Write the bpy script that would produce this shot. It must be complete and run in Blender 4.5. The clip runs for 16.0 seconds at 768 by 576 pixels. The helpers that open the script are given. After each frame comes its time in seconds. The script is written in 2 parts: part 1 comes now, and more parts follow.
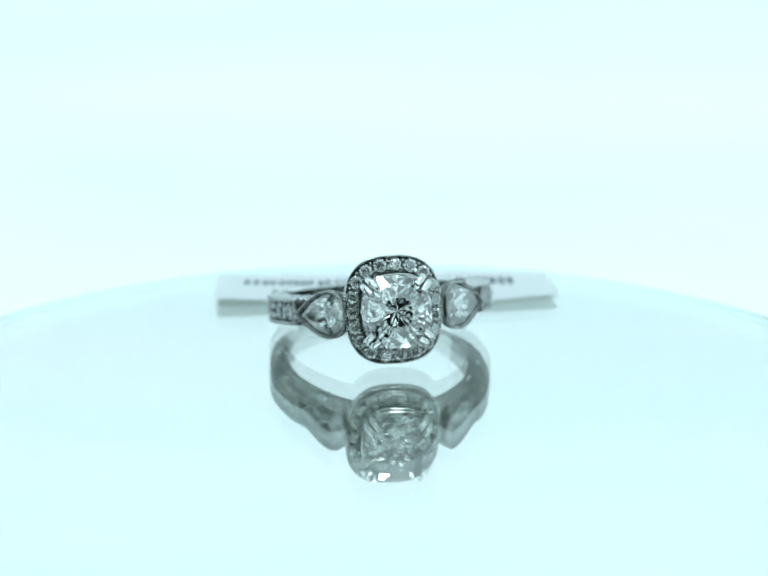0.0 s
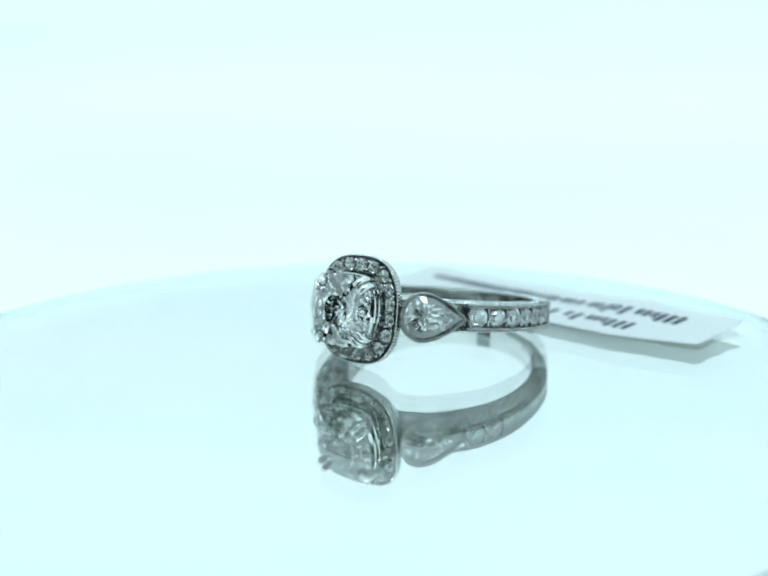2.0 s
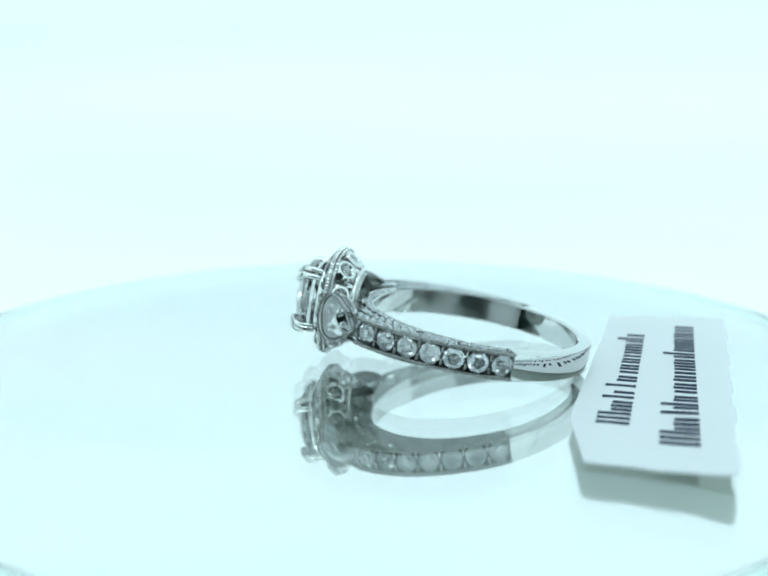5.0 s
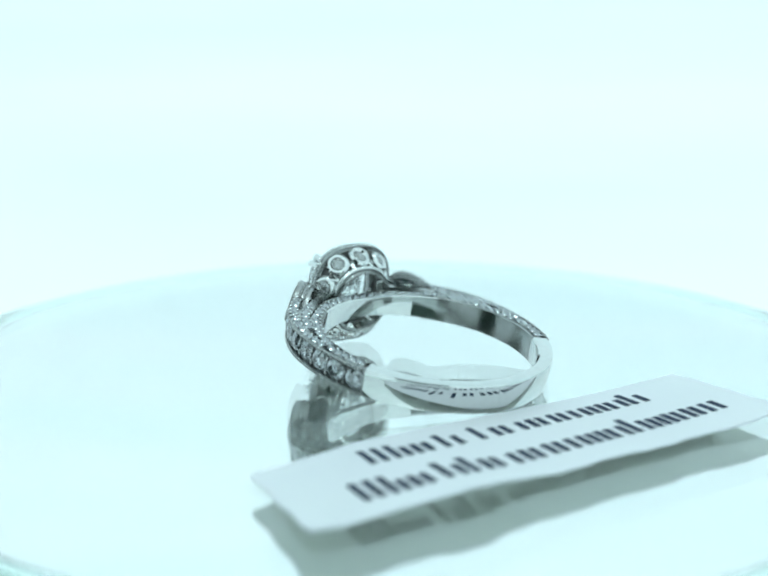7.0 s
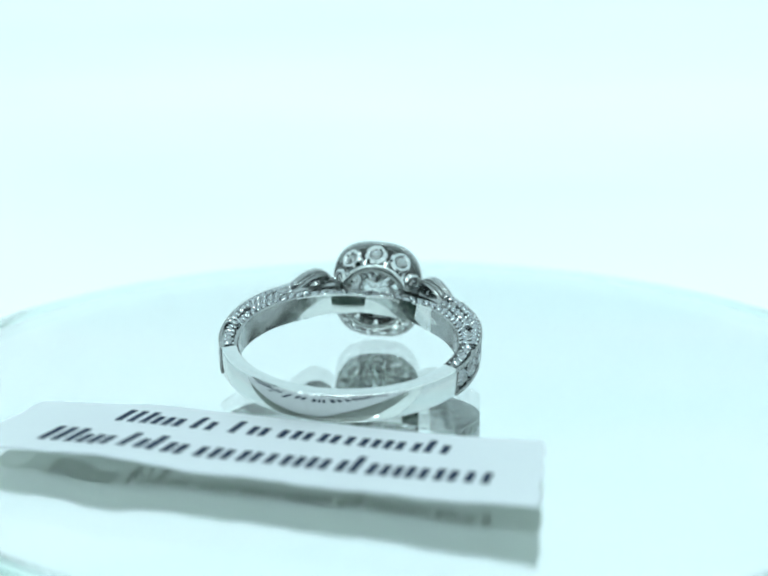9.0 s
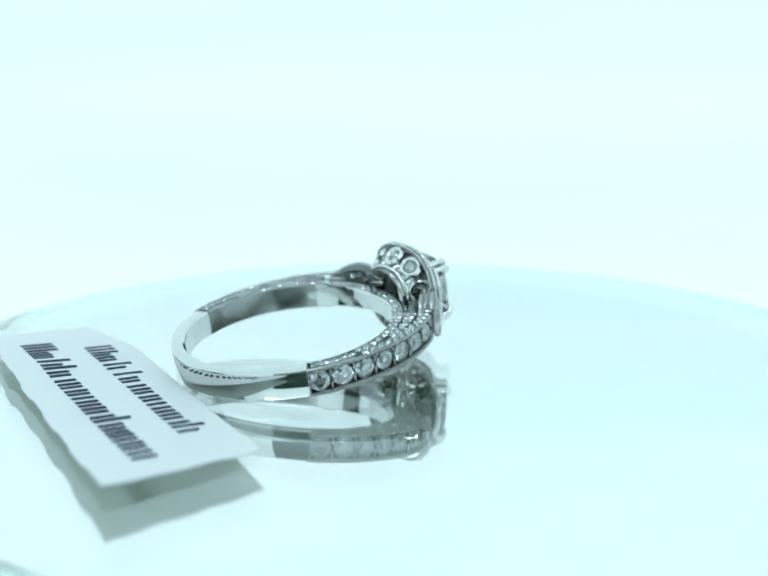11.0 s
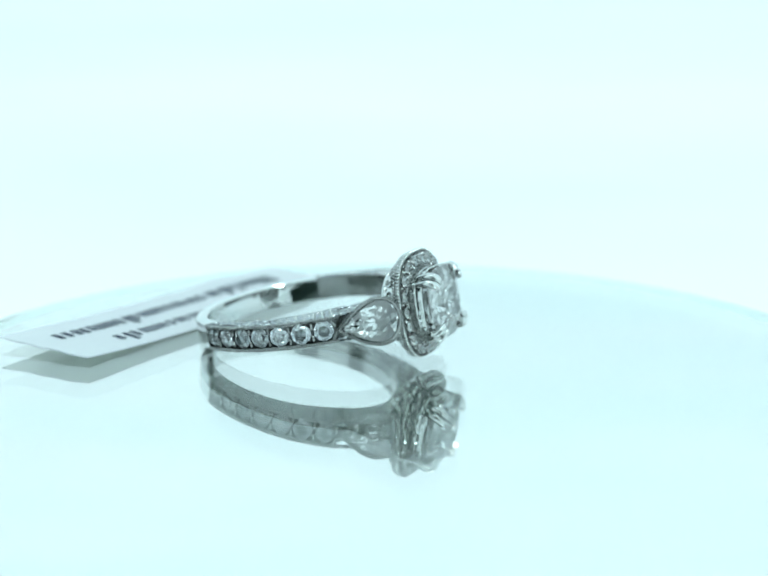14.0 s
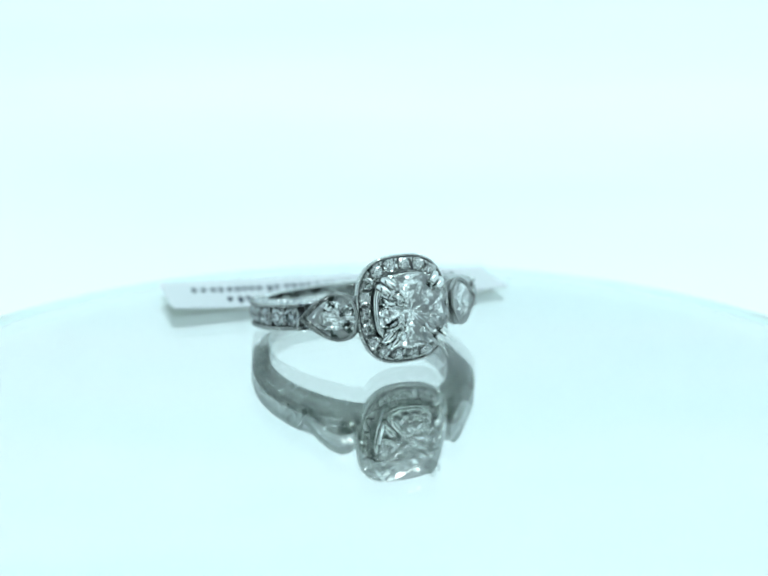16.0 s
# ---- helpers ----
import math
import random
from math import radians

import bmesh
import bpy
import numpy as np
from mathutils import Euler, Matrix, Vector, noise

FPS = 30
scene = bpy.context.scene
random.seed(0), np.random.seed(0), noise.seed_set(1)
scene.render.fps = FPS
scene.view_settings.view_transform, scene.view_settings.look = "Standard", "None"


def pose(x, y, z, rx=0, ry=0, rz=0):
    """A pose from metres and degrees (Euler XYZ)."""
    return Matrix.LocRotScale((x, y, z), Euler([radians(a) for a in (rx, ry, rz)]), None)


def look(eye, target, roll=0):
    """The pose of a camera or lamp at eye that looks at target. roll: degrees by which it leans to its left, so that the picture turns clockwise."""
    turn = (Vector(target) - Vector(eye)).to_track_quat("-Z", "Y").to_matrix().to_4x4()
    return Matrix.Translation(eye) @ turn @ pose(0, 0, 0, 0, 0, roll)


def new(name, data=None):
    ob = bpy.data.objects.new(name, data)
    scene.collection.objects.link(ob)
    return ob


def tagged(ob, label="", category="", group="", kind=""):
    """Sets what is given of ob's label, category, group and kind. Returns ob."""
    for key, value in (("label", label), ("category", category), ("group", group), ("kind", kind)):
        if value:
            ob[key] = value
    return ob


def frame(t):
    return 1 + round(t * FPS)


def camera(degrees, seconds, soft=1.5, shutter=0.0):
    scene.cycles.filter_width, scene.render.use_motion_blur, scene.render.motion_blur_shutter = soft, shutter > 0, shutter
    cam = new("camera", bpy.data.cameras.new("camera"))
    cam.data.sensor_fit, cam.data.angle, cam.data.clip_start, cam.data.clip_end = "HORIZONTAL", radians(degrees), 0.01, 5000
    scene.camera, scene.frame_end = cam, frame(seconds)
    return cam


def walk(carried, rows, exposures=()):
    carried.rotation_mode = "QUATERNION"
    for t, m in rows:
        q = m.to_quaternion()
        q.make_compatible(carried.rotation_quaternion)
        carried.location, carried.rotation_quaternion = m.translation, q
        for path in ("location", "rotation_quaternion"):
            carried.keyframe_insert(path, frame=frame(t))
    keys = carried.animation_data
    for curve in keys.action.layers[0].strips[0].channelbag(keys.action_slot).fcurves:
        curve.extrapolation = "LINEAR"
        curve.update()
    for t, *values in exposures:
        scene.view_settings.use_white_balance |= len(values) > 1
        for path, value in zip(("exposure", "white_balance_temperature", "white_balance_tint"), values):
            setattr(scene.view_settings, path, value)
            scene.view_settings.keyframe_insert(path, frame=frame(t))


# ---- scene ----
# ---- camera: stands still before a turning mirror plate ----
cam = camera(42.18, 16.0, soft=1.8)
cam.data.dof.use_dof = True
cam.data.dof.focus_distance = 0.0755
cam.data.dof.aperture_fstop = 27.0
EYE = pose(0.0, -0.080, 0.024684, 90 - 13.094, 0, -0.3136)
walk(cam, [(0.0, EYE), (16.0, EYE)], exposures=[(0.0, 0.0), (16.0, 0.0)])

MM = 0.001
GLASS_TOP = 0.62          # millimetres: the glass that everything rests on
# degrees turned by the plate, clockwise from above
TURN = [(0.0, 0.0), (0.5, 10.7), (1.0, 22.3), (1.5, 32.7), (2.0, 44.3), (2.5, 55.0), (3.0, 66.4), (3.5, 77.2),
        (4.0, 87.9), (4.5, 98.7), (5.0, 109.4), (5.5, 120.1), (6.0, 130.9), (6.5, 141.3), (7.0, 152.6),
        (7.5, 163.3), (8.0, 175.1), (8.5, 186.0), (9.0, 197.6), (9.5, 208.4), (10.0, 219.3), (10.5, 230.3),
        (11.0, 241.2), (11.5, 252.2), (12.0, 263.0), (12.5, 273.3), (13.0, 284.6), (13.5, 294.9), (14.0, 306.1),
        (14.5, 316.4), (15.0, 327.3), (15.5, 336.9), (16.0, 347.0)]

# ---- light: tent cloth with its own glow, and added area lights for glints ----
world = bpy.data.worlds.new("world")
scene.world = world
world.use_nodes = True
world.node_tree.nodes["Background"].inputs["Color"].default_value = (0.6, 0.8, 0.8, 1)
world.node_tree.nodes["Background"].inputs["Strength"].default_value = 0.02


def glint_light(x, y, z, sx, sy, watts):
    data = bpy.data.lights.new("glint_light", "AREA")
    data.shape, data.size, data.size_y, data.energy = "RECTANGLE", sx * MM, sy * MM, watts
    data.color = (0.80, 1.0, 1.0)
    ob = new("glint_light", data)
    ob.matrix_world = look((x * MM, y * MM, z * MM), (0, 0, 0))
    return tagged(ob, "added cool white area light for glints, out of view", "lamp")


# unseen area lights, added for glints on the metal, stones and tag
glint_light(-45, 10, 230, 7, 150, 0.045)
glint_light(45, 10, 230, 7, 150, 0.045)
glint_light(0, -84, 118, 110, 6, 0.016)


# ---- materials ----
def material(name):
    m = bpy.data.materials.new(name)
    m.use_nodes = True
    return m, m.node_tree.nodes, m.node_tree.links, m.node_tree.nodes["Principled BSDF"]


def add_noise(nodes, links, scale, detail=3.0, rough=0.5):
    tc = nodes.new("ShaderNodeTexCoord")
    n = nodes.new("ShaderNodeTexNoise")
    n.inputs["Scale"].default_value, n.inputs["Detail"].default_value = scale, detail
    n.inputs["Roughness"].default_value = rough
    links.new(tc.outputs["Object"], n.inputs["Vector"])
    return n


def add_ramp(nodes, links, src, stops):
    r = nodes.new("ShaderNodeValToRGB")
    while len(r.color_ramp.elements) < len(stops):
        r.color_ramp.elements.new(0.5)
    for e, (p, c) in zip(r.color_ramp.elements, stops):
        e.position, e.color = p, (*c, 1)
    links.new(src, r.inputs["Fac"])
    return r


def add_bump(nodes, links, src, bsdf, strength, distance):
    b = nodes.new("ShaderNodeBump")
    b.inputs["Strength"].default_value, b.inputs["Distance"].default_value = strength, distance
    links.new(src, b.inputs["Height"])
    links.new(b.outputs["Normal"], bsdf.inputs["Normal"])


def metal(name, colour, low, high, bump):
    m, nodes, links, p = material(name)
    p.inputs["Metallic"].default_value = 1.0
    fine = add_noise(nodes, links, 2600.0, 4.0, 0.6)
    broad = add_noise(nodes, links, 260.0, 2.0)
    r = add_ramp(nodes, links, broad.outputs["Fac"], [(0.3, (low,) * 3), (0.7, (high,) * 3)])
    links.new(r.outputs["Color"], p.inputs["Roughness"])
    c = add_ramp(nodes, links, fine.outputs["Fac"], [(0.3, tuple(a * 0.93 for a in colour)), (0.7, colour)])
    links.new(c.outputs["Color"], p.inputs["Base Color"])
    add_bump(nodes, links, fine.outputs["Fac"], p, bump, 0.00002)
    return m


PLATINUM = metal("polished_white_gold", (0.68, 0.695, 0.685), 0.015, 0.055, 0.05)
# rougher finish; base colour also lowered for shade among the fine beads
ENGRAVED = metal("worked_gold_shaded", (0.36, 0.37, 0.365), 0.10, 0.22, 0.35)
# same gold with a darker base colour: shade in the recesses
RECESS = metal("recess_shade", (0.24, 0.24, 0.24), 0.3, 0.45, 0.3)


def gem(name, tint):
    m, nodes, links, p = material(name)
    p.inputs["Base Color"].default_value = (*tint, 1)
    p.inputs["Transmission Weight"].default_value = 1.0
    p.inputs["Roughness"].default_value = 0.0
    p.inputs["IOR"].default_value = 2.42
    return m


DIAMOND = gem("diamond", (0.88, 0.91, 0.90))
MELEE = gem("small_diamond", (0.66, 0.70, 0.74))


def paper_material():
    m, nodes, links, p = material("tag_paper")
    n = add_noise(nodes, links, 900.0, 5.0, 0.6)
    s = add_noise(nodes, links, 90.0, 2.0)
    mix = nodes.new("ShaderNodeMix")
    mix.data_type = "RGBA"
    mix.inputs["Factor"].default_value = 0.5
    a = add_ramp(nodes, links, n.outputs["Fac"], [(0.3, (0.92, 0.90, 0.97)), (0.7, (0.96, 0.94, 0.99))])
    b = add_ramp(nodes, links, s.outputs["Fac"], [(0.3, (0.91, 0.89, 0.96)), (0.7, (0.96, 0.94, 0.99))])
    links.new(a.outputs["Color"], mix.inputs["A"])
    links.new(b.outputs["Color"], mix.inputs["B"])
    links.new(mix.outputs["Result"], p.inputs["Base Color"])
    p.inputs["Roughness"].default_value = 0.45
    add_bump(nodes, links, n.outputs["Fac"], p, 0.15, 0.00005)
    tr = nodes.new("ShaderNodeBsdfTranslucent")
    tr.inputs["Color"].default_value = (0.93, 0.95, 0.98, 1)
    mx = nodes.new("ShaderNodeMixShader")
    mx.inputs["Fac"].default_value = 0.38
    out = nodes["Material Output"]
    links.new(p.outputs["BSDF"], mx.inputs[1])
    links.new(tr.outputs["BSDF"], mx.inputs[2])
    links.new(mx.outputs["Shader"], out.inputs["Surface"])
    return m


PAPER = paper_material()


def backing_material():
    m, nodes, links, p = material("pale_green_backing")
    n = add_noise(nodes, links, 140.0, 3.0)
    c = add_ramp(nodes, links, n.outputs["Fac"], [(0.3, (0.70, 0.80, 0.60)), (0.7, (0.80, 0.88, 0.74))])
    links.new(c.outputs["Color"], p.inputs["Base Color"])
    p.inputs["Roughness"].default_value = 0.6
    tr = nodes.new("ShaderNodeBsdfTranslucent")
    tr.inputs["Color"].default_value = (0.92, 0.96, 0.92, 1)
    mx = nodes.new("ShaderNodeMixShader")
    mx.inputs["Fac"].default_value = 0.5
    links.new(p.outputs["BSDF"], mx.inputs[1])
    links.new(tr.outputs["BSDF"], mx.inputs[2])
    links.new(mx.outputs["Shader"], nodes["Material Output"].inputs["Surface"])
    return m


BACKING = backing_material()


def ink_material():
    m, nodes, links, p = material("black_ink")
    n = add_noise(nodes, links, 2500.0, 3.0)
    c = add_ramp(nodes, links, n.outputs["Fac"], [(0.35, (0.012, 0.018, 0.040)), (0.75, (0.026, 0.040, 0.085))])
    links.new(c.outputs["Color"], p.inputs["Base Color"])
    p.inputs["Roughness"].default_value = 0.7
    p.inputs["Specular IOR Level"].default_value = 0.25
    return m


INK = ink_material()


def glass_material():
    m, nodes, links, p = material("mirror_glass")
    p.inputs["Base Color"].default_value = (0.995, 0.998, 0.995, 1)
    p.inputs["Transmission Weight"].default_value = 1.0
    p.inputs["Roughness"].default_value = 0.0
    p.inputs["IOR"].default_value = 1.5
    p.inputs["Specular IOR Level"].default_value = 0.18
    return m


GLASS = glass_material()


def silver_material():
    m, nodes, links, p = material("silvering")
    p.inputs["Metallic"].default_value = 1.0
    p.inputs["Base Color"].default_value = (0.975, 0.966, 0.966, 1)
    p.inputs["Roughness"].default_value = 0.0
    n = add_noise(nodes, links, 60.0, 4.0)
    f = add_ramp(nodes, links, n.outputs["Fac"], [(0.3, (0.065, 0.065, 0.065)), (0.7, (0.11, 0.11, 0.11))])
    # green diffuse share, mixed in to lighten and tint the dark reflections
    haze = nodes.new("ShaderNodeBsdfDiffuse")
    haze.inputs["Color"].default_value = (0.66, 0.96, 0.80, 1)
    mx = nodes.new("ShaderNodeMixShader")
    links.new(f.outputs["Color"], mx.inputs["Fac"])
    links.new(p.outputs["BSDF"], mx.inputs[1])
    links.new(haze.outputs["BSDF"], mx.inputs[2])
    links.new(mx.outputs["Shader"], nodes["Material Output"].inputs["Surface"])
    return m


SILVER = silver_material()


def edge_material():
    m, nodes, links, p = material("green_glass_edge")
    n = add_noise(nodes, links, 400.0, 3.0)
    c = add_ramp(nodes, links, n.outputs["Fac"], [(0.3, (0.70, 0.92, 0.82)), (0.7, (0.78, 0.95, 0.87))])
    links.new(c.outputs["Color"], p.inputs["Base Color"])
    p.inputs["Transmission Weight"].default_value = 1.0
    p.inputs["Roughness"].default_value = 0.1
    p.inputs["IOR"].default_value = 1.5
    return m


EDGE = edge_material()


def green_material():
    m, nodes, links, p = material("dark_green_lacquer")
    n = add_noise(nodes, links, 300.0, 3.0)
    c = add_ramp(nodes, links, n.outputs["Fac"], [(0.3, (0.005, 0.09, 0.05)), (0.7, (0.012, 0.14, 0.08))])
    links.new(c.outputs["Color"], p.inputs["Base Color"])
    p.inputs["Roughness"].default_value = 0.4
    return m


GREEN = green_material()


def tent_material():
    """White tent cloth, emissive in place of lamps outside: faint folds and streaks."""
    m, nodes, links, p = material("emissive_tent_cloth")
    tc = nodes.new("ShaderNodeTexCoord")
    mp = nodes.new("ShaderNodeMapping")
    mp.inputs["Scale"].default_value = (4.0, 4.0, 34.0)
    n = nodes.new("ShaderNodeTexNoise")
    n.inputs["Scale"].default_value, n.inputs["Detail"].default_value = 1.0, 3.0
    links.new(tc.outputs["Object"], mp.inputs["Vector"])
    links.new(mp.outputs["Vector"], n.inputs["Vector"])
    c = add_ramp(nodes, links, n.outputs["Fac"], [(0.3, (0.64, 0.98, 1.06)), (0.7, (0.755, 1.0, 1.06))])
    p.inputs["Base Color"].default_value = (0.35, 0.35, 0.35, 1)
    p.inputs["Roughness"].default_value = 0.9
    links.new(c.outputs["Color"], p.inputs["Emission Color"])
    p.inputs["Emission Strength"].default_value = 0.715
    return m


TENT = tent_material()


def wall_material():
    m, nodes, links, p = material("dark_cloth")
    n = add_noise(nodes, links, 90.0, 4.0)
    c = add_ramp(nodes, links, n.outputs["Fac"], [(0.3, (0.006, 0.013, 0.010)), (0.7, (0.012, 0.022, 0.018))])
    links.new(c.outputs["Color"], p.inputs["Base Color"])
    p.inputs["Roughness"].default_value = 0.9
    p.inputs["Specular IOR Level"].default_value = 0.08
    return m


WALL = wall_material()


# ---- mesh helpers, all in millimetres ----
def mesh_of(name, verts, faces, mat, smooth=None):
    me = bpy.data.meshes.new(name)
    me.from_pydata([(x * MM, y * MM, z * MM) for x, y, z in verts], [], faces)
    me.materials.append(mat)
    bm = bmesh.new()
    bm.from_mesh(me)
    bmesh.ops.recalc_face_normals(bm, faces=bm.faces)
    bm.to_mesh(me)
    bm.free()
    if smooth is not None:
        for p in me.polygons:
            p.use_smooth = True
        me.set_sharp_from_angle(angle=radians(smooth))
    return me


def mm_pose(m):
    m = m.copy()
    m.translation = m.translation * MM
    return m


def part(name, me, parent, m=None, label=""):
    ob = new(name, me)
    ob.parent = parent
    if m is not None:
        ob.matrix_basis = mm_pose(m)
    return tagged(ob, label)


def frame_of(origin, out, up):
    """A pose whose z is out, whose x lies along up."""
    z = Vector(out).normalized()
    x = (Vector(up) - z * Vector(up).dot(z)).normalized()
    y = z.cross(x)
    m = Matrix((x, y, z)).transposed().to_4x4()
    m.translation = Vector(origin)
    return m


def loft(sections, closed=False):
    """Skin over sections of equal length, each a closed loop; ends are capped unless closed."""
    k = len(sections[0])
    verts = [p for s in sections for p in s]
    faces = []
    n = len(sections)
    for i in range(n if closed else n - 1):
        a, b = i * k, ((i + 1) % n) * k
        for j in range(k):
            j2 = (j + 1) % k
            faces.append((a + j, a + j2, b + j2, b + j))
    if not closed:
        faces.append(tuple(range(k - 1, -1, -1)))
        faces.append(tuple((n - 1) * k + j for j in range(k)))
    return verts, faces


def joined(*bits):
    verts, faces = [], []
    for v, f in bits:
        o = len(verts)
        verts += v
        faces += [tuple(i + o for i in q) for q in f]
    return verts, faces


def bead(p, r, n=6, tall=1.0):
    verts = [(p[0], p[1], p[2] + r * tall)]
    for a in (0.6, -0.6):
        c = math.sqrt(1 - a * a)
        for i in range(n):
            t = 2 * math.pi * i / n
            verts.append((p[0] + r * c * math.cos(t), p[1] + r * c * math.sin(t), p[2] + r * tall * a))
    verts.append((p[0], p[1], p[2] - r * tall))
    faces = []
    for i in range(n):
        j = (i + 1) % n
        faces += [(0, 1 + i, 1 + j), (1 + i, 1 + n + i, 1 + n + j, 1 + j), (2 * n + 1, 1 + n + j, 1 + n + i)]
    return verts, faces


def cushion(a, b, e=3.0):
    def f(t):
        c, s = math.cos(t), math.sin(t)
        return (a * math.copysign(abs(c) ** (2 / e), c), b * math.copysign(abs(s) ** (2 / e), s))
    return f


def pear(a, b, m=1.05):
    """Tip at +x."""
    def f(t):
        return (a * math.cos(t), b * 1.28 * math.sin(t) * abs(math.sin(t / 2)) ** m)
    return f


def cut_stone(outline, n, crown, pavilion, table=0.58, centre=(0.0, 0.0), tiers=2, keel=None, chop=0.0):
    """A faceted stone: table, two rows of crown facets, girdle, staggered rows of pavilion facets. Girdle at z = 0."""
    cx, cy = centre
    g = 0.025 * (crown + pavilion)
    # rows from the table down: (scale, height, half-step offset)
    rows = [(table, crown, 0), (0.5 + 0.5 * table, crown * 0.60, 1), (1.0, g, 0), (1.0, -g, 0)]
    for k in range(tiers + (1 if keel else 0)):
        u = min((k + 1) / (tiers + 1), 0.985)
        rows.append((1.0 - u ** 1.12, -g - (pavilion - g) * u, (k + 1) % 2))
    verts, faces = [], []
    for k, (sc, z, off) in enumerate(rows):
        for i in range(n):
            dz = chop * math.sin(i * 2.4 + k * 1.7) * (crown + pavilion) if k > 3 else chop * math.sin(i * 3.1) * crown * (k == 1)
            x, y = outline(2 * math.pi * (i + 0.5 * off) / n)
            mx = min(max(x, keel[0]), keel[1]) if keel else cx
            verts.append((mx + (x - mx) * sc, cy + (y - cy) * sc, z + dz))
    if not keel:
        verts.append((cx, cy, -pavilion))
    faces.append(tuple(range(n)))
    for r in range(len(rows) - 1):
        a0, b0 = r * n, (r + 1) * n
        da, db = rows[r][2], rows[r + 1][2]
        for i in range(n):
            j, p = (i + 1) % n, (i - 1) % n
            if da == db:
                faces.append((a0 + i, a0 + j, b0 + j, b0 + i))
            elif db == 1:
                faces += [(a0 + i, a0 + j, b0 + i), (b0 + i, a0 + j, b0 + j)]
            else:
                faces += [(a0 + i, b0 + j, b0 + i), (a0 + i, a0 + j, b0 + j)]
    last = (len(rows) - 1) * n
    if keel:
        faces.append(tuple(range(last, last + n)))
    for i in range(0 if keel else n):
        faces.append((last + i, last + (i + 1) % n, len(verts) - 1))
    return verts, faces


def round_outline(r):
    return lambda t: (r * math.cos(t), r * math.sin(t))


def wall_loop(outer, inner, z0, z1, n, bevel=0.06, taper=0.0):
    """A closed collar between two outlines, from z0 up to z1."""
    secs = []
    for i in range(n):
        t = 2 * math.pi * i / n
        ox, oy = outer(t)
        ix, iy = inner(t)
        d = max(math.hypot(ox - ix, oy - iy), 1e-6)
        k = min(bevel / d, 0.4)
        lerp = lambda s, z: (ox + (ix - ox) * s, oy + (iy - oy) * s, z)
        low = (ox * (1 - taper), oy * (1 - taper), z0)
        secs.append([low, lerp(0, z1 - bevel), lerp(k, z1), lerp(1 - k, z1), lerp(1, z1 - bevel), lerp(1, z0)])
    return loft(secs, closed=True)


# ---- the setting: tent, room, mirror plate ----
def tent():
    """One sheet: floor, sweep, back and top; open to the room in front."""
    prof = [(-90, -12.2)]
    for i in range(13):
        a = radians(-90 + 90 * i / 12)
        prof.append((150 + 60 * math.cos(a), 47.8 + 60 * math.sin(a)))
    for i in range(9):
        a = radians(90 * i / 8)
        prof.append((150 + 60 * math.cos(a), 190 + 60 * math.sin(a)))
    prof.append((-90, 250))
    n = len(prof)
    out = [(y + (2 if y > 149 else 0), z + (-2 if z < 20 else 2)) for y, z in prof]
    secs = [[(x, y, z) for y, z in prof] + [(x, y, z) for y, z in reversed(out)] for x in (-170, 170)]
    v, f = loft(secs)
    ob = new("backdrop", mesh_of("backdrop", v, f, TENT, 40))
    tagged(ob, "white cloth sweep of a light tent, emissive in place of outside lamps", "backdrop", kind="structure")
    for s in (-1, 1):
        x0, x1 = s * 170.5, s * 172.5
        # the west side stops short of the front: a dark gap for the band to reflect
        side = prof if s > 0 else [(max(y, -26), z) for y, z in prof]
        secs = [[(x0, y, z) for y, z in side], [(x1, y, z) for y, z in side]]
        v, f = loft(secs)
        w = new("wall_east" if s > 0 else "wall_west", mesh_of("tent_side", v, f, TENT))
        tagged(w, "unseen white cloth side of the light tent, emissive in place of outside lamps", "wall", kind="structure")


def front_cloth():
    """Closes the tent in front, with the camera's opening; weak emission added to brighten reflections."""
    m, nodes, links, p = material("weak_glow_cloth")
    n = add_noise(nodes, links, 60.0, 4.0)
    c = add_ramp(nodes, links, n.outputs["Fac"], [(0.3, (0.74, 0.75, 0.75)), (0.7, (0.82, 0.83, 0.83))])
    links.new(c.outputs["Color"], p.inputs["Base Color"])
    p.inputs["Roughness"].default_value = 0.9
    # emission added so stones and metal reflect a brighter front
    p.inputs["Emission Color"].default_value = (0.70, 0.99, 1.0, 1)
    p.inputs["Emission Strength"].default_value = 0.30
    W, H0, H1 = OPEN
    bits = []
    for x0, x1, z0, z1 in ((-152, -W, -12, 250), (W, 170, -12, 250), (-W, W, H1, 250), (-W, W, -12, H0)):
        v = [(x, y, z) for x in (x0, x1) for y in (-94, -92) for z in (z0, z1)]
        bits.append((v, [(0, 1, 3, 2), (4, 6, 7, 5), (0, 4, 5, 1), (2, 3, 7, 6), (0, 2, 6, 4), (1, 5, 7, 3)]))
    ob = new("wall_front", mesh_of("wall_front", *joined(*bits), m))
    tagged(ob, "unseen white cloth front of the tent with openings and a weak added glow", "wall", kind="structure")


# half width, bottom and top; sized for the dark area the stones reflect
OPEN = (33, 1, 60)


def curtain():
    """Unseen dark green cloth, behind camera and at west corner, for the ring's dark reflections."""
    for name, lo, hi in (("wall_behind", (-176, -104, -12.2), (60, -102, 250)), ("wall_corner", (-180, -104, -12.2), (-178, -22, 250))):
        v = [(x, y, z) for x in (lo[0], hi[0]) for y in (lo[1], hi[1]) for z in (lo[2], hi[2])]
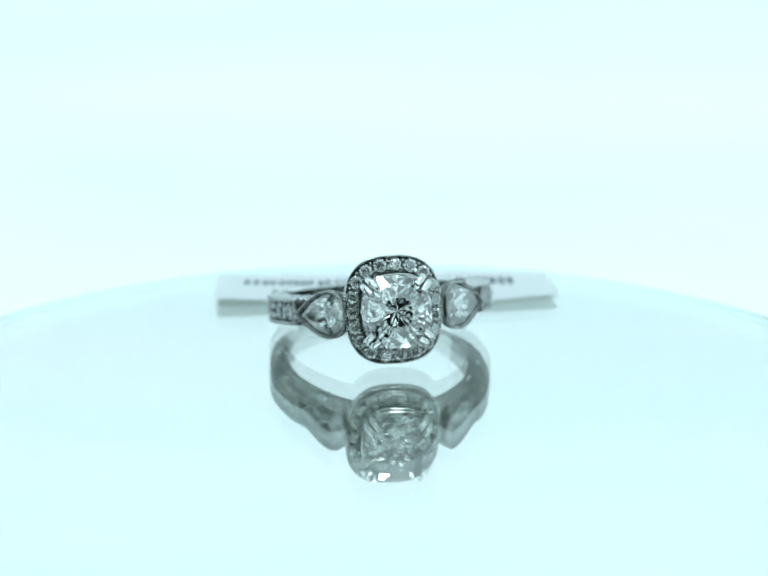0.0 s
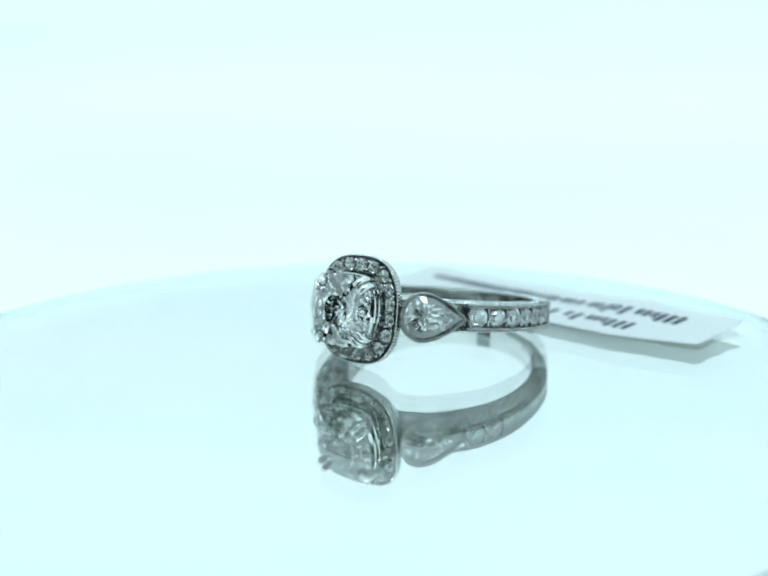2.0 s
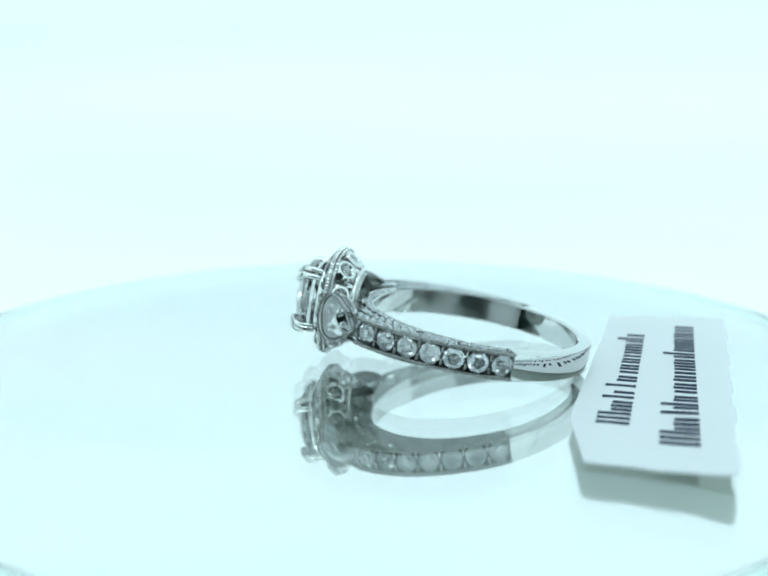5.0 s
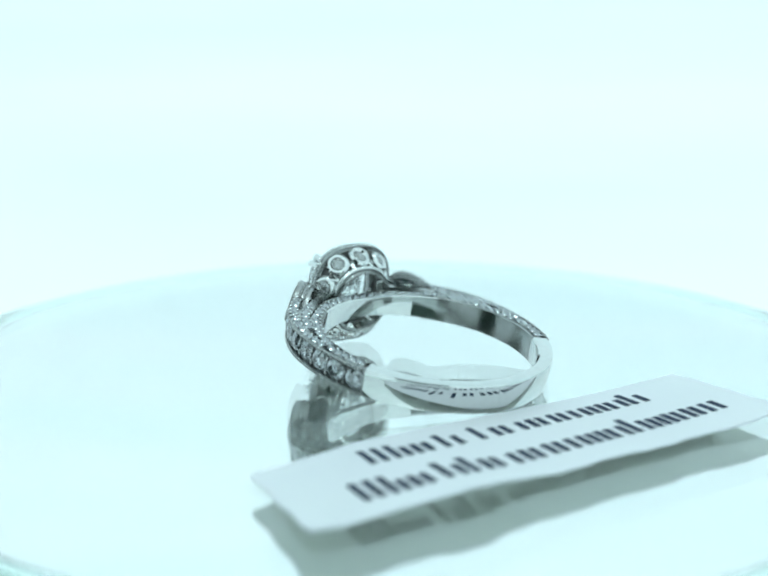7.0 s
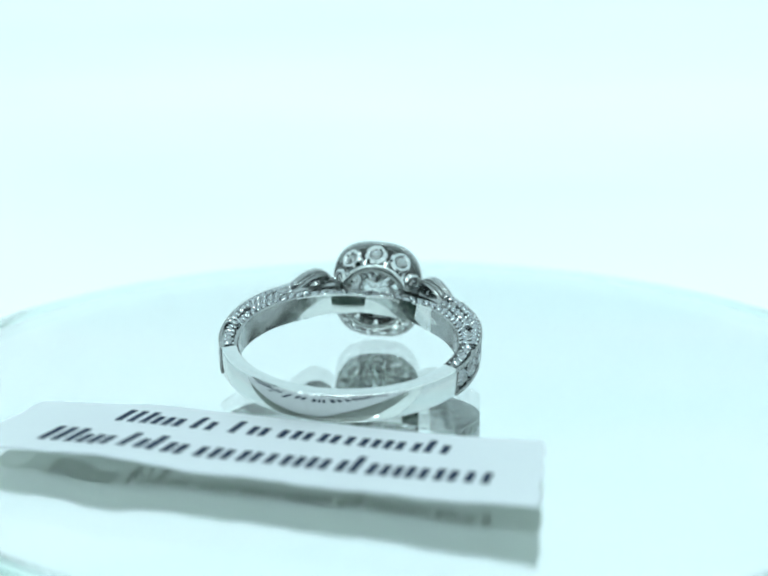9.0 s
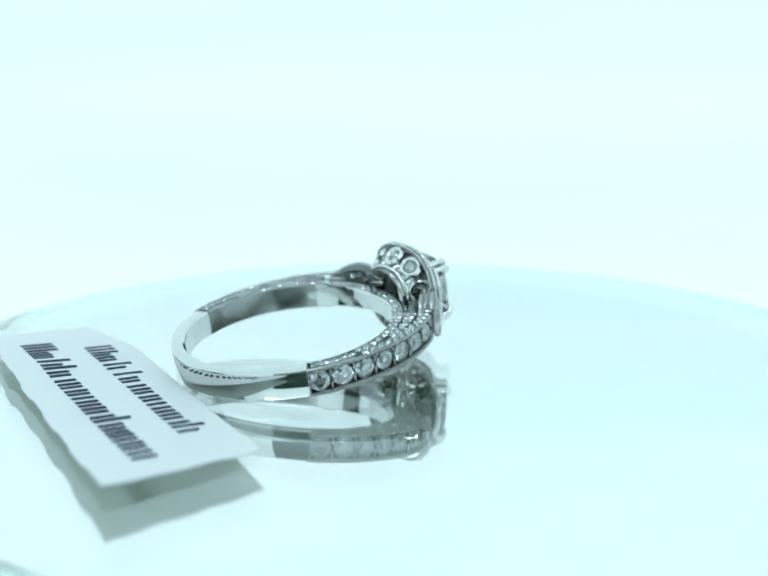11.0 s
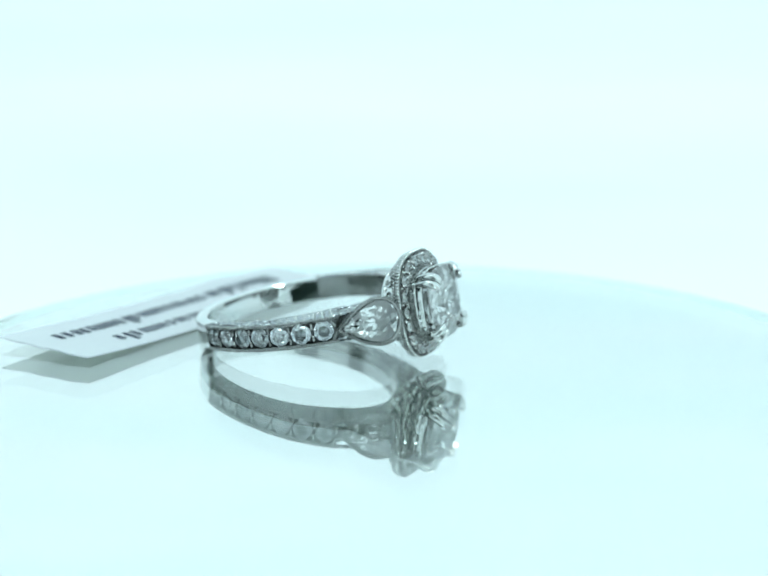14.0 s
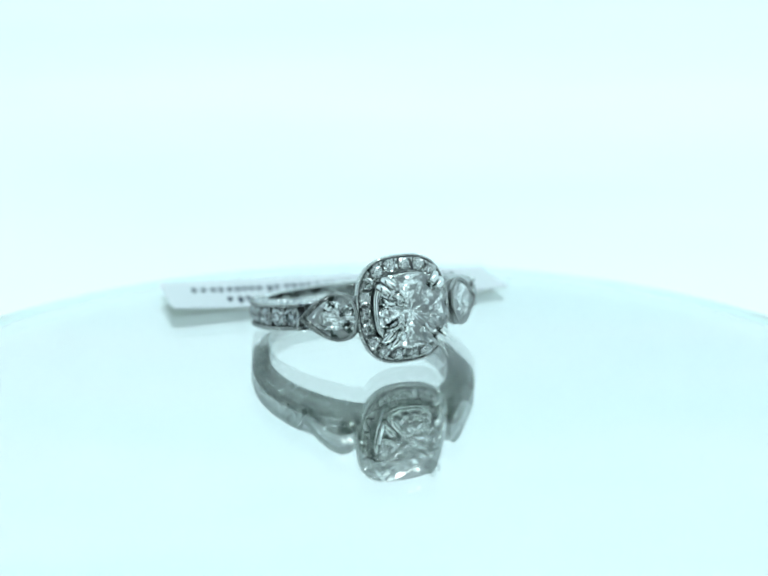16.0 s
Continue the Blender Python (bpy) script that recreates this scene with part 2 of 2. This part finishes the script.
        f = [(0, 1, 3, 2), (4, 6, 7, 5), (0, 4, 5, 1), (2, 3, 7, 6), (0, 2, 6, 4), (1, 5, 7, 3)]
        tagged(new(name, mesh_of(name, v, f, WALL)), "unseen dark green cloth, added for dark reflections", "wall", kind="structure")


PLATE_R, PLATE_OFF, PLATE_AT = 39.3, (-0.55, -0.95), (0.8, -2.2)


def solid_disc(r, z0, z1, n, centre, bevel=0.03, under=0.0):
    prof = [(r - bevel, z1), (r, z1 - bevel), (r - under, z0 + bevel), (r - under - bevel, z0)]
    verts, faces = [], []
    for q, z in prof:
        for i in range(n):
            t = 2 * math.pi * i / n
            verts.append((centre[0] + q * math.cos(t), centre[1] + q * math.sin(t), z))
    for k in range(3):
        for i in range(n):
            j = (i + 1) % n
            faces.append((k * n + i, k * n + j, (k + 1) * n + j, (k + 1) * n + i))
    faces.append(tuple(range(n)))
    faces.append(tuple(range(3 * n, 4 * n)))
    return verts, faces


def turntable():
    base = new("turntable")
    tagged(base, "round glass mirror plate of a turning display stand", "turntable")
    z1, z0 = 0.0, -2.4
    v, f = solid_disc(PLATE_R, z0, z1, 192, PLATE_OFF, under=1.2)
    me = mesh_of("glass_plate", v, f, GLASS, 30)
    me.materials.append(EDGE)
    for p in me.polygons:
        if len(p.vertices) == 4 and abs(p.normal.z) < 0.6:
            p.material_index = 1
    part("glass_plate", me, base, label="clear mirror glass, green at its edge")
    v, f = solid_disc(PLATE_R - 1.25, z0 - 0.25, z0 - 0.02, 192, PLATE_OFF, 0.05)
    part("silvering", mesh_of("silvering", v, f, SILVER, 30), base, label="silvered mirror back")
    v, f = solid_disc(PLATE_R - 1.3, -12.75, z0 - 0.27, 96, PLATE_OFF, 0.1)
    part("foot", mesh_of("foot", v, f, GREEN, 30), base, label="dark green foot of the stand")
    speck = mesh_of("dust_speck", *bead((0, 0, 0.03), 0.055, 6, 0.6), INK)
    for x, y in ((1.3, 0.2), (4.3, -3.0), (-2.9, -9.4), (23.1, 14.1), (10.8, 15.1)):
        part("dust_speck", speck, base, pose(x, y, 0), "tiny dark speck of dust")
    return base


# ---- the ring, in its own space: finger's axis along z, head towards -y ----
INNER_C, INNER_R = 1.42, 8.23


def way(phi):
    return Vector((math.sin(phi), -math.cos(phi), 0))


def inner_r(phi):
    d = -INNER_C * math.cos(phi)
    return d + math.sqrt(d * d - INNER_C ** 2 + INNER_R ** 2)


def outer_r(phi):
    p = abs((math.degrees(phi) + 180) % 360 - 180)
    knots = ((0, 10.6), (20, 10.5), (40, 10.33), (60, 10.05), (90, 9.79), (104, 9.89), (118, 10.09), (140, 10.37), (180, 10.80))
    for (a, ra), (b, rb) in zip(knots, knots[1:]):
        if p <= b:
            u = (p - a) / (b - a)
            return ra + (rb - ra) * u
    return knots[-1][1]


HALF = 1.05


def arc_band(deg0, deg1, n, profile):
    """Loft along the ring; profile(phi) gives (radius, z) pairs."""
    secs = []
    for i in range(n + 1):
        phi = radians(deg0 + (deg1 - deg0) * i / n)
        w = way(phi)
        secs.append([(w.x * r, w.y * r, z) for r, z in profile(phi)])
    return loft(secs)


def plain_profile(phi):
    a, b, h, c = inner_r(phi), outer_r(phi), HALF, 0.13
    return [(a + c, -h), (b - c, -h), (b - 0.04, -h + 0.04), (b, -h + c), (b, h - c), (b - 0.04, h - 0.04), (b - c, h), (a + c, h), (a, h - c), (a - 0.03, 0), (a, -h + c)]


TROUGH = 0.24


def channel_profile(phi):
    """Deep channel outside, shallow troughs for the small stones on both flat sides."""
    a, b, h, c = inner_r(phi), outer_r(phi), HALF, 0.06
    w, d, g = 0.77, 1.0, TROUGH
    side = [(a + c, h), (a + 0.14, h), (a + 0.16, h - g), (b - 0.13, h - g), (b - 0.11, h), (b - c, h)]
    low = [(r, -z) for r, z in side]
    return low + [(b, -h + c), (b, -w), (b - d, -w), (b - d, w), (b, w), (b, h - c)] + side[::-1] + [(a, h - c), (a - 0.03, 0), (a, -h + c)]


def strip_profile(phi):
    b, h = outer_r(phi) - 1.40, HALF - 0.02
    t = 0.55
    return [(b - t, -h), (b, -h), (b, h), (b - t, h)]


def gallery_half(phi):
    p = min(1.0, abs((math.degrees(phi) + 180) % 360 - 180) / 50)
    return 0.78 + (HALF - 0.06 - 0.78) * p


def gallery_profile(phi):
    a = inner_r(phi)
    h, t = gallery_half(phi), 1.15
    g = TROUGH
    side = [(a + 0.06, h), (a + 0.14, h), (a + 0.16, h - g), (a + t - 0.16, h - g), (a + t - 0.14, h), (a + t - 0.04, h)]
    return [(r, -z) for r, z in side] + [(a + t, -h + 0.05), (a + t, h - 0.05)] + side[::-1] + [(a, h - 0.06), (a - 0.03, 0), (a, -h + 0.06)]


def ring():
    base = new("diamond_ring")
    tagged(base, "white gold ring with cushion diamond, halo and pear side stones", "ring")
    v, f = arc_band(121.5, 238.5, 72, plain_profile)
    part("shank", mesh_of("shank", v, f, PLATINUM, 40), base, label="polished plain back of the band")
    v, f = arc_band(-56, 56, 60, gallery_profile)
    part("under_gallery", mesh_of("under_gallery", v, f, PLATINUM, 40), base)
    small = mesh_of("accent_stone", *cut_stone(round_outline(0.345), 6, 0.13, 0.21, 0.5, tiers=1), MELEE)
    chan = mesh_of("channel_stone", *cut_stone(round_outline(0.82), 10, 0.30, 0.78, 0.55), MELEE)
    for s in (-1, 1):
        a, b = (49.5, 121.5) if s > 0 else (310.5, 238.5)
        v, f = arc_band(a, b, 44, channel_profile)
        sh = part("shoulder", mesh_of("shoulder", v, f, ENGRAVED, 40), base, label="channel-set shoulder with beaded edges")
        v, f = arc_band(s * 19, s * 51, 22, strip_profile)
        part("arm", mesh_of("arm", v, f, ENGRAVED, 40), base)
        # floor of the channel, coloured dark for the shade between its stones
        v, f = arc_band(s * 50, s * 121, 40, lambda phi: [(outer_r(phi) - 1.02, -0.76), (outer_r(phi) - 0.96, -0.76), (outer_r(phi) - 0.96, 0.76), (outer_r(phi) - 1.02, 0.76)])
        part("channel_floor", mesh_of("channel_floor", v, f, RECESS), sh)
        for k in range(7):
            phi = s * radians(54.8 + 10.4 * k)
            w = way(phi)
            m = frame_of(w * (outer_r(phi) - 0.20), w, (0, 0, 1))
            part("channel_diamond", chan, sh, m @ pose(0, 0, 0, 0, 0, 9 * k))
        # beaded edges
        bits = []
        for edge in (-1, 1):
            for q in range(66):
                phi = s * radians(49.5 + 72.0 * q / 65)
                w = way(phi) * (outer_r(phi) + 0.02)
                bits.append(bead((w.x, w.y, edge * 0.94), 0.115, 6, 1.25))
        # small shared beads between the channel stones
        for k in range(6):
            phi = s * radians(60.0 + 10.4 * k)
            w = way(phi) * (outer_r(phi) - 0.12)
            for z in (-0.58, -0.34, 0.34, 0.58):
                bits.append(bead((w.x, w.y, z), 0.16, 6))
        # the forked end towards the pear
        for deg, z, size in ((49.9, 0.30, 0.20), (50.4, 0.52, 0.19), (51.0, 0.70, 0.17)):
            w = way(s * radians(deg)) * (outer_r(radians(deg)) - 0.04)
            bits += [bead((w.x, w.y, z), size, 8), bead((w.x, w.y, -z), size, 8)]
        for q in range(9):
            w = way(s * radians(121.1)) * (outer_r(radians(121.1)) + 0.02)
            bits.append(bead((w.x, w.y, -0.80 + 0.20 * q), 0.10))
        tagged(part("milgrain", mesh_of("milgrain", *joined(*bits), ENGRAVED, 60), sh), kind="stuff")
        # small stones and their beads along both flat sides
        bits = []
        for face in (-1, 1):
            for row, (p0, p1) in enumerate(((3, 119), (20, 115), (47, 100))):
                p = p0
                while p < p1:
                    phi = s * radians(p)
                    lo, hi = inner_r(phi) + 0.52, outer_r(phi) - 0.42
                    r = (lo if hi - lo >= 0.60 else (lo + hi) / 2, hi, (lo + hi) / 2)[row]
                    p += math.degrees(0.70 / r)
                    if (row == 1 and hi - lo < 0.60) or (row == 2 and hi - lo < 1.2):
                        continue
                    top = gallery_half(phi) if (row == 0 and p < 44) else HALF
                    w = way(phi) * r
                    m = frame_of((w.x, w.y, face * (top - 0.005)), (0, 0, face), w)
                    part("accent_diamond", small, base, m @ pose(0, 0, 0, 0, 0, 17 * p))
                    half = way(phi + s * 0.35 / r)
                    for d in (-0.27, 0.27):
                        bits.append(bead((half.x * (r + d), half.y * (r + d), face * (top + 0.02)), 0.12))
        tagged(part("bead_prong", mesh_of("side_beads", *joined(*bits), PLATINUM, 60), sh), kind="stuff")
        pear_setting(base, s)
    head(base, small)
    return base


def pear_setting(base, s):
    tip, end = Vector((s * 7.65, -6.6, 0)), Vector((s * 3.85, -10.35, 0))
    mid, along = (tip + end) / 2, (tip - end).normalized()
    out = Vector((-along.y * -s, along.x * -s, 0)) * 1.0
    if out.dot(mid) < 0:
        out = -out
    m = frame_of(mid + out * 0.10 + Vector((0, 0, -0.14)), out, along)
    L, W = (tip - end).length / 2, 1.98
    v, f = wall_loop(pear(L, W), pear(L - 0.32, W - 0.24), -1.05, 0.2, 56, 0.08, 0.13)
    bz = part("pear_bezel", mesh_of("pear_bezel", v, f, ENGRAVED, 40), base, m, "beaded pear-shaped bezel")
    bits = []
    for p in path_points(pear(L - 0.07, W - 0.06), 66):
        bits.append(bead((p.x, p.y, 0.21), 0.115, 6, 1.3))
    for k, z in enumerate((-0.30, -0.68)):
        for p in path_points(pear(L - 0.06 - 0.13 * k, W - 0.05 - 0.1 * k), 74, 0.5 * k):
            bits.append(bead((p.x, p.y, z), 0.095, 6, 1.4))
    tagged(part("milgrain", mesh_of("pear_milgrain", *joined(*bits), ENGRAVED, 60), bz), kind="stuff")
    v, f = cut_stone(pear(L - 0.30, W - 0.22), 26, 0.52, 1.5, 0.36, (-0.55, 0), 4, (-0.6, 0.5), chop=0.03)
    part("pear_diamond", mesh_of("pear_diamond", v, f, DIAMOND), bz, pose(0, 0, 0.06), "clear pear-cut diamond")


HEAD = Vector((-0.2, -11.39, 0))


def path_points(outline, count, phase=0.0):
    """Points at even steps along a closed outline."""
    pts = [Vector((*outline(2 * math.pi * i / 720), 0)) for i in range(721)]
    cum = [0.0]
    for a, b in zip(pts, pts[1:]):
        cum.append(cum[-1] + (b - a).length)
    res, k = [], 1
    for i in range(count):
        d = cum[-1] * (i + phase) / count
        while k < 720 and cum[k] < d:
            k += 1
        t = (d - cum[k - 1]) / max(cum[k] - cum[k - 1], 1e-9)
        res.append(pts[k - 1].lerp(pts[k], t))
    return res


def tube(path, radii, side, n=8):
    secs = []
    last = len(path) - 1
    for i, p in enumerate(path):
        d = (path[min(i + 1, last)] - path[max(i - 1, 0)]).normalized()
        g = d.cross(side).normalized()
        e = g.cross(d).normalized()
        secs.append([tuple(p + (e * math.cos(t) + g * math.sin(t)) * radii[i]) for t in [2 * math.pi * q / n for q in range(n)]])
    return loft(secs)


def head(base, small):
    m = frame_of(HEAD, (0, -1, 0), (1, 0, 0))       # z out of the ring, x along the band
    A, B, E = 3.86, 4.30, 2.75
    # halo: knurled rim wall, sunk face, inner frame
    v, f = joined(wall_loop(cushion(A, B, E), cushion(A - 0.17, B - 0.17, E), -1.26, -0.88, 96, 0.07),
                  wall_loop(cushion(A - 0.20, B - 0.20, E), cushion(A - 0.5, B - 0.5, E), -1.34, -1.0, 96, 0.04),
                  wall_loop(cushion(A - 0.04, B - 0.04, E), cushion(A - 0.4, B - 0.4, E), -1.55, -1.28, 96, 0.05),
                  wall_loop(cushion(2.86, 3.04, E), cushion(2.72, 2.90, E), -1.5, -0.72, 96, 0.04))
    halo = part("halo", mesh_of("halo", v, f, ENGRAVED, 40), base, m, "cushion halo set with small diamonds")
    # bed colour stands for the shade under the halo stones
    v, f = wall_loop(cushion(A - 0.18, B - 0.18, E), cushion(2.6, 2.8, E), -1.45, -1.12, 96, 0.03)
    part("stone_bed", mesh_of("stone_bed", v, f, RECESS, 40), halo, label="sunk bed of the halo stones, darkened for the shade between them")
    v, f = joined(wall_loop(cushion(2.72, 2.88, E), cushion(2.58, 2.74, E), -0.9, -0.12, 96, 0.06),
                  wall_loop(cushion(2.76, 2.92, E), cushion(2.60, 2.76, E), 0.14, 0.46, 96, 0.07))
    part("stone_frame", mesh_of("stone_frame", v, f, PLATINUM, 40), halo, label="polished frame round the centre stone")
    bits = []
    for p in path_points(cushion(A - 0.02, B - 0.02, E), 104):
        bits.append(bead((p.x, p.y, -1.06), 0.11, 6, 2.1))
    for p in path_points(cushion(A - 0.05, B - 0.05, E), 104, 0.5):
        bits.append(bead((p.x, p.y, -1.42), 0.085, 6, 1.3))
    tagged(part("milgrain", mesh_of("halo_milgrain", *joined(*bits), PLATINUM, 60), halo), kind="stuff")
    hs = mesh_of("halo_stone", *cut_stone(round_outline(0.54), 8, 0.22, 0.50, 0.52), DIAMOND)
    ring_path = cushion((A + 2.74) / 2 - 0.03, (B + 2.94) / 2 - 0.03, E)
    for i, p in enumerate(path_points(ring_path, 19, 0.5)):
        part("halo_diamond", hs, halo, pose(p.x, p.y, -0.70, 4 * math.sin(i * 2.1), 4 * math.cos(i * 1.7), 13 * i))
    bits = []
    for p in path_points(ring_path, 19):
        q = p.normalized()
        for d in (-0.33, 0.33):
            bits.append(bead((p.x + q.x * d, p.y + q.y * d, -0.86), 0.13, 6, 1.9))
    tagged(part("bead_prong", mesh_of("halo_prongs", *joined(*bits), PLATINUM, 60), halo), kind="stuff")
    # centre stone, held high
    v, f = cut_stone(cushion(2.72, 2.86, 2.9), 28, 0.84, 2.2, 0.40, tiers=5, chop=0.045)
    part("centre_diamond", mesh_of("centre_diamond", v, f, DIAMOND), base, m @ pose(0, 0, 1.02), "large clear cushion-cut diamond")
    # double claws at the four corners
    for sx in (-1, 1):
        for sy in (-1, 1):
            for dx, dy in ((2.46, 2.04), (2.06, 2.52)):
                low = Vector((sx * dx * 0.98, sy * dy * 0.98, -0.15))
                mid = Vector((sx * dx * 1.02, sy * dy * 1.02, 1.12))
                top = Vector((sx * (dx - 0.50), sy * (dy - 0.50), 1.66))
                path = [low, low.lerp(mid, 0.6), mid, mid.lerp(top, 0.5) + Vector((sx * 0.06, sy * 0.06, 0.12)), top]
                v, f = tube(path, (0.22, 0.25, 0.29, 0.31, 0.27), Vector((-sy, sx, 0)).normalized())
                part("prong", mesh_of("prong", v, f, PLATINUM, 50), base, m)
    # basket behind the halo: cups with small stones, struts, lip and collar
    secs = []
    for i in range(72):
        t = 2 * math.pi * i / 72
        x, y = cushion(2.72, 2.85, 2.2)(t)
        d = Vector((x, y, 0)).normalized()
        secs.append([(x + d.x * 0.17 * math.cos(a), y + d.y * 0.17 * math.cos(a), -3.0 + 0.22 * math.sin(a)) for a in [2 * math.pi * q / 8 for q in range(8)]])
    part("lip", mesh_of("lip", *loft(secs, closed=True), PLATINUM, 60), base, m)
    secs = []
    for i in range(64):
        t = 2 * math.pi * i / 64
        c, s_ = math.cos(t), math.sin(t)
        secs.append([(c * r, s_ * r, z) for r, z in ((2.72, -3.1), (2.68, -3.25), (2.62, -3.42), (2.45, -3.42), (2.45, -3.2), (2.55, -3.05))])
    part("base_collar", mesh_of("base_collar", *loft(secs, closed=True), ENGRAVED, 40), base, m)
    cup_mesh = mesh_of("cup", *wall_loop(round_outline(0.96), round_outline(0.46), -0.95, 0.14, 28, 0.16, 0.25), PLATINUM, 40)
    cup_stone = mesh_of("cup_stone", *cut_stone(round_outline(0.47), 8, 0.2, 0.42), DIAMOND)
    rim_path = cushion(3.25, 3.6, 2.4)
    for p in path_points(rim_path, 10, 0.5):
        d = p.normalized()
        cm = frame_of((p.x, p.y, -2.10), (d.x, d.y, -0.70), (0, 0, 1))
        cup = part("cup_setting", cup_mesh, base, m @ cm)
        part("cup_diamond", cup_stone, cup, pose(0, 0, 0.02))
    for p in path_points(rim_path, 10, 0.0):
        d = p.normalized()
        side = Vector((-d.y, d.x, 0))
        lo = Vector((d.x * 2.72, d.y * 2.85, -2.95))
        for e in (-0.55, 0.55):
            hi = Vector((p.x, p.y, -1.4)) + side * e
            v, f = tube([hi, hi.lerp(lo, 0.5) - side * e * 0.12, lo], (0.2, 0.15, 0.18), side, 6)
            part("strut", mesh_of("strut", v, f, PLATINUM, 60), base, m)


# ---- the tag ----
def tag():
    base = new("price_tag")
    tagged(base, "white folded paper tag with two printed black lines", "tag")
    X1, Y0, Y1 = 18.6, 17.7, 28.5
    LIFT = 0.15

    def height(x, y):
        u = min(1.05, max(0.0, (y - Y0) / (Y1 - Y0)))
        d = min(1.0, u / 0.25)
        g = 0.5 + 0.5 * min(1.0, max(0.0, (x + 17) / 30))
        crease = 0.26 * math.exp(-((x - 8.5) / 2.4) ** 2) - 0.10 * math.exp(-((x - 2.5) / 2.2) ** 2) - 0.12 * math.exp(-((x - 16.5) / 2.0) ** 2)
        return 0.02 + 0.20 * g * d * d * (3 - 2 * d) + (0.36 + 0.004 * x) * u ** 4 + crease * u * u + 0.38 * max(0.0, (-x - 5) / 12) ** 2

    def corner_x(u):
        return -16.4 - 1.2 * u

    nx, ny, thick = 56, 14, 0.12
    verts, faces = [], []
    for lay in (thick, 0.0):
        for i in range(nx + 1):
            for j in range(ny + 1):
                u = j / ny
                x = X1 + (corner_x(u) - X1) * i / nx
                lo = Y0 + 1.9 * max(0.0, 1 - i / nx / 0.22)
                lo -= 0.6 * i / nx
                y = lo + (Y1 - 1.2 * i / nx - lo) * u
                if j == ny:
                    y += 0.10 * math.sin(x * 0.9) + 0.05 * math.sin(x * 2.7)
                if i in (0, nx):
                    x += 0.08 * math.sin(y * 1.9)
                verts.append((x, y, height(x, y) + LIFT - thick + lay))
    k = (nx + 1) * (ny + 1)
    for i in range(nx):
        for j in range(ny):
            a = i * (ny + 1) + j
            q = (a, a + ny + 1, a + ny + 2, a + 1)
            faces += [q, tuple(k + w for w in reversed(q))]
    loop = [i * (ny + 1) for i in range(nx + 1)] + [nx * (ny + 1) + j for j in range(1, ny + 1)] + \
           [i * (ny + 1) + ny for i in range(nx - 1, -1, -1)] + [j for j in range(ny - 1, 0, -1)]
    for a, b in zip(loop, loop[1:] + loop[:1]):
        faces.append((a, b, b + k, a + k))
    me = mesh_of("paper", verts, faces, PAPER, 40)
    me.materials.append(BACKING)
    for p in me.polygons:
        if p.normal.z < -0.5:
            p.material_index = 1
    part("paper", me, base, label="white paper with a pale green back")

    def bars(word_widths, x0, x1, y0, y1, cap, under=False):
        """Upright strokes that stand for the letters of a line from x0 to x1."""
        gap, space = 0.24, 0.95
        total = sum(sum(w for w, *_ in word) + gap * (len(word) - 1) for word in word_widths) + space * (len(word_widths) - 1)
        k = (x0 - x1) / total
        x = x0
        for word in word_widths:
            for w, up, strokes in word:
                h = cap * (1.0 if up else 0.63)
                sw = 0.38 * k
                for q in range(strokes):
                    a = x - (w * k - sw) * (q / max(strokes - 1, 1))
                    b = a - sw
                    base_y = y0 + (y1 - y0) * (x0 - a) / (x0 - x1)
                    hh = h if (q == 0 or w > 1.4) else cap * 0.66
                    vv = []
                    for yy in (base_y, base_y - hh):
                        for xx in (a, b):
                            z = height(xx, yy) + LIFT
                            vv += [(xx, yy, z + 0.012), (xx, yy, z + 0.05)]
                    ff = [(1, 3, 7, 5), (0, 4, 6, 2), (0, 2, 3, 1), (4, 5, 7, 6), (0, 1, 5, 4), (2, 6, 7, 3)]
                    part("printed_bar", mesh_of("printed_bar", vv, ff, INK), base, label="plain black printed bar" if q == 0 else "")
                x -= (w + gap) * k
            x -= (space - gap) * k
    first = [(1.8, 1, 3), (1.0, 0, 2), (0.75, 0, 1), (1.2, 1, 2)]
    rest = [(0.8, 0, 1), (1.1, 0, 2), (1.2, 0, 2), (1.9, 0, 3), (1.0, 0, 2), (1.2, 0, 2), (1.2, 1, 2)]
    bars([first, [(1.4, 1, 2)] + rest], 11.7, -10.9, 21.6, 20.7, 2.2)
    bars([first + [(1.2, 1, 2)] + rest + [(0.35, 0, 1), (0.95, 0, 2), (1.1, 0, 2), (1.9, 0, 3)]], 14.4, -14.3, 26.2, 24.6, 2.5)
    return base


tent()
front_cloth()
curtain()
plate = turntable()
band = ring()
label_tag = tag()

# the ring's rest on the glass, in the plate's space
RING = Matrix(((0.98997, -0.12633, -0.0632), (0.13487, 0.97839, 0.15673), (0.04204, -0.16368, 0.98561))).to_4x4()
RING.translation = Vector((0.053, 6.654, 3.455 - GLASS_TOP))


def motions():
    for ob, rest, at in ((plate, Matrix(), PLATE_AT), (band, mm_pose(RING), (0, 0)), (label_tag, Matrix(), (0, 0))):
        rows = []
        for t, deg in TURN:
            rows.append((t, Matrix.Translation((at[0] * MM, at[1] * MM, GLASS_TOP * MM)) @ pose(0, 0, 0, 0, 0, -deg) @ rest))
        walk(ob, rows)


motions()
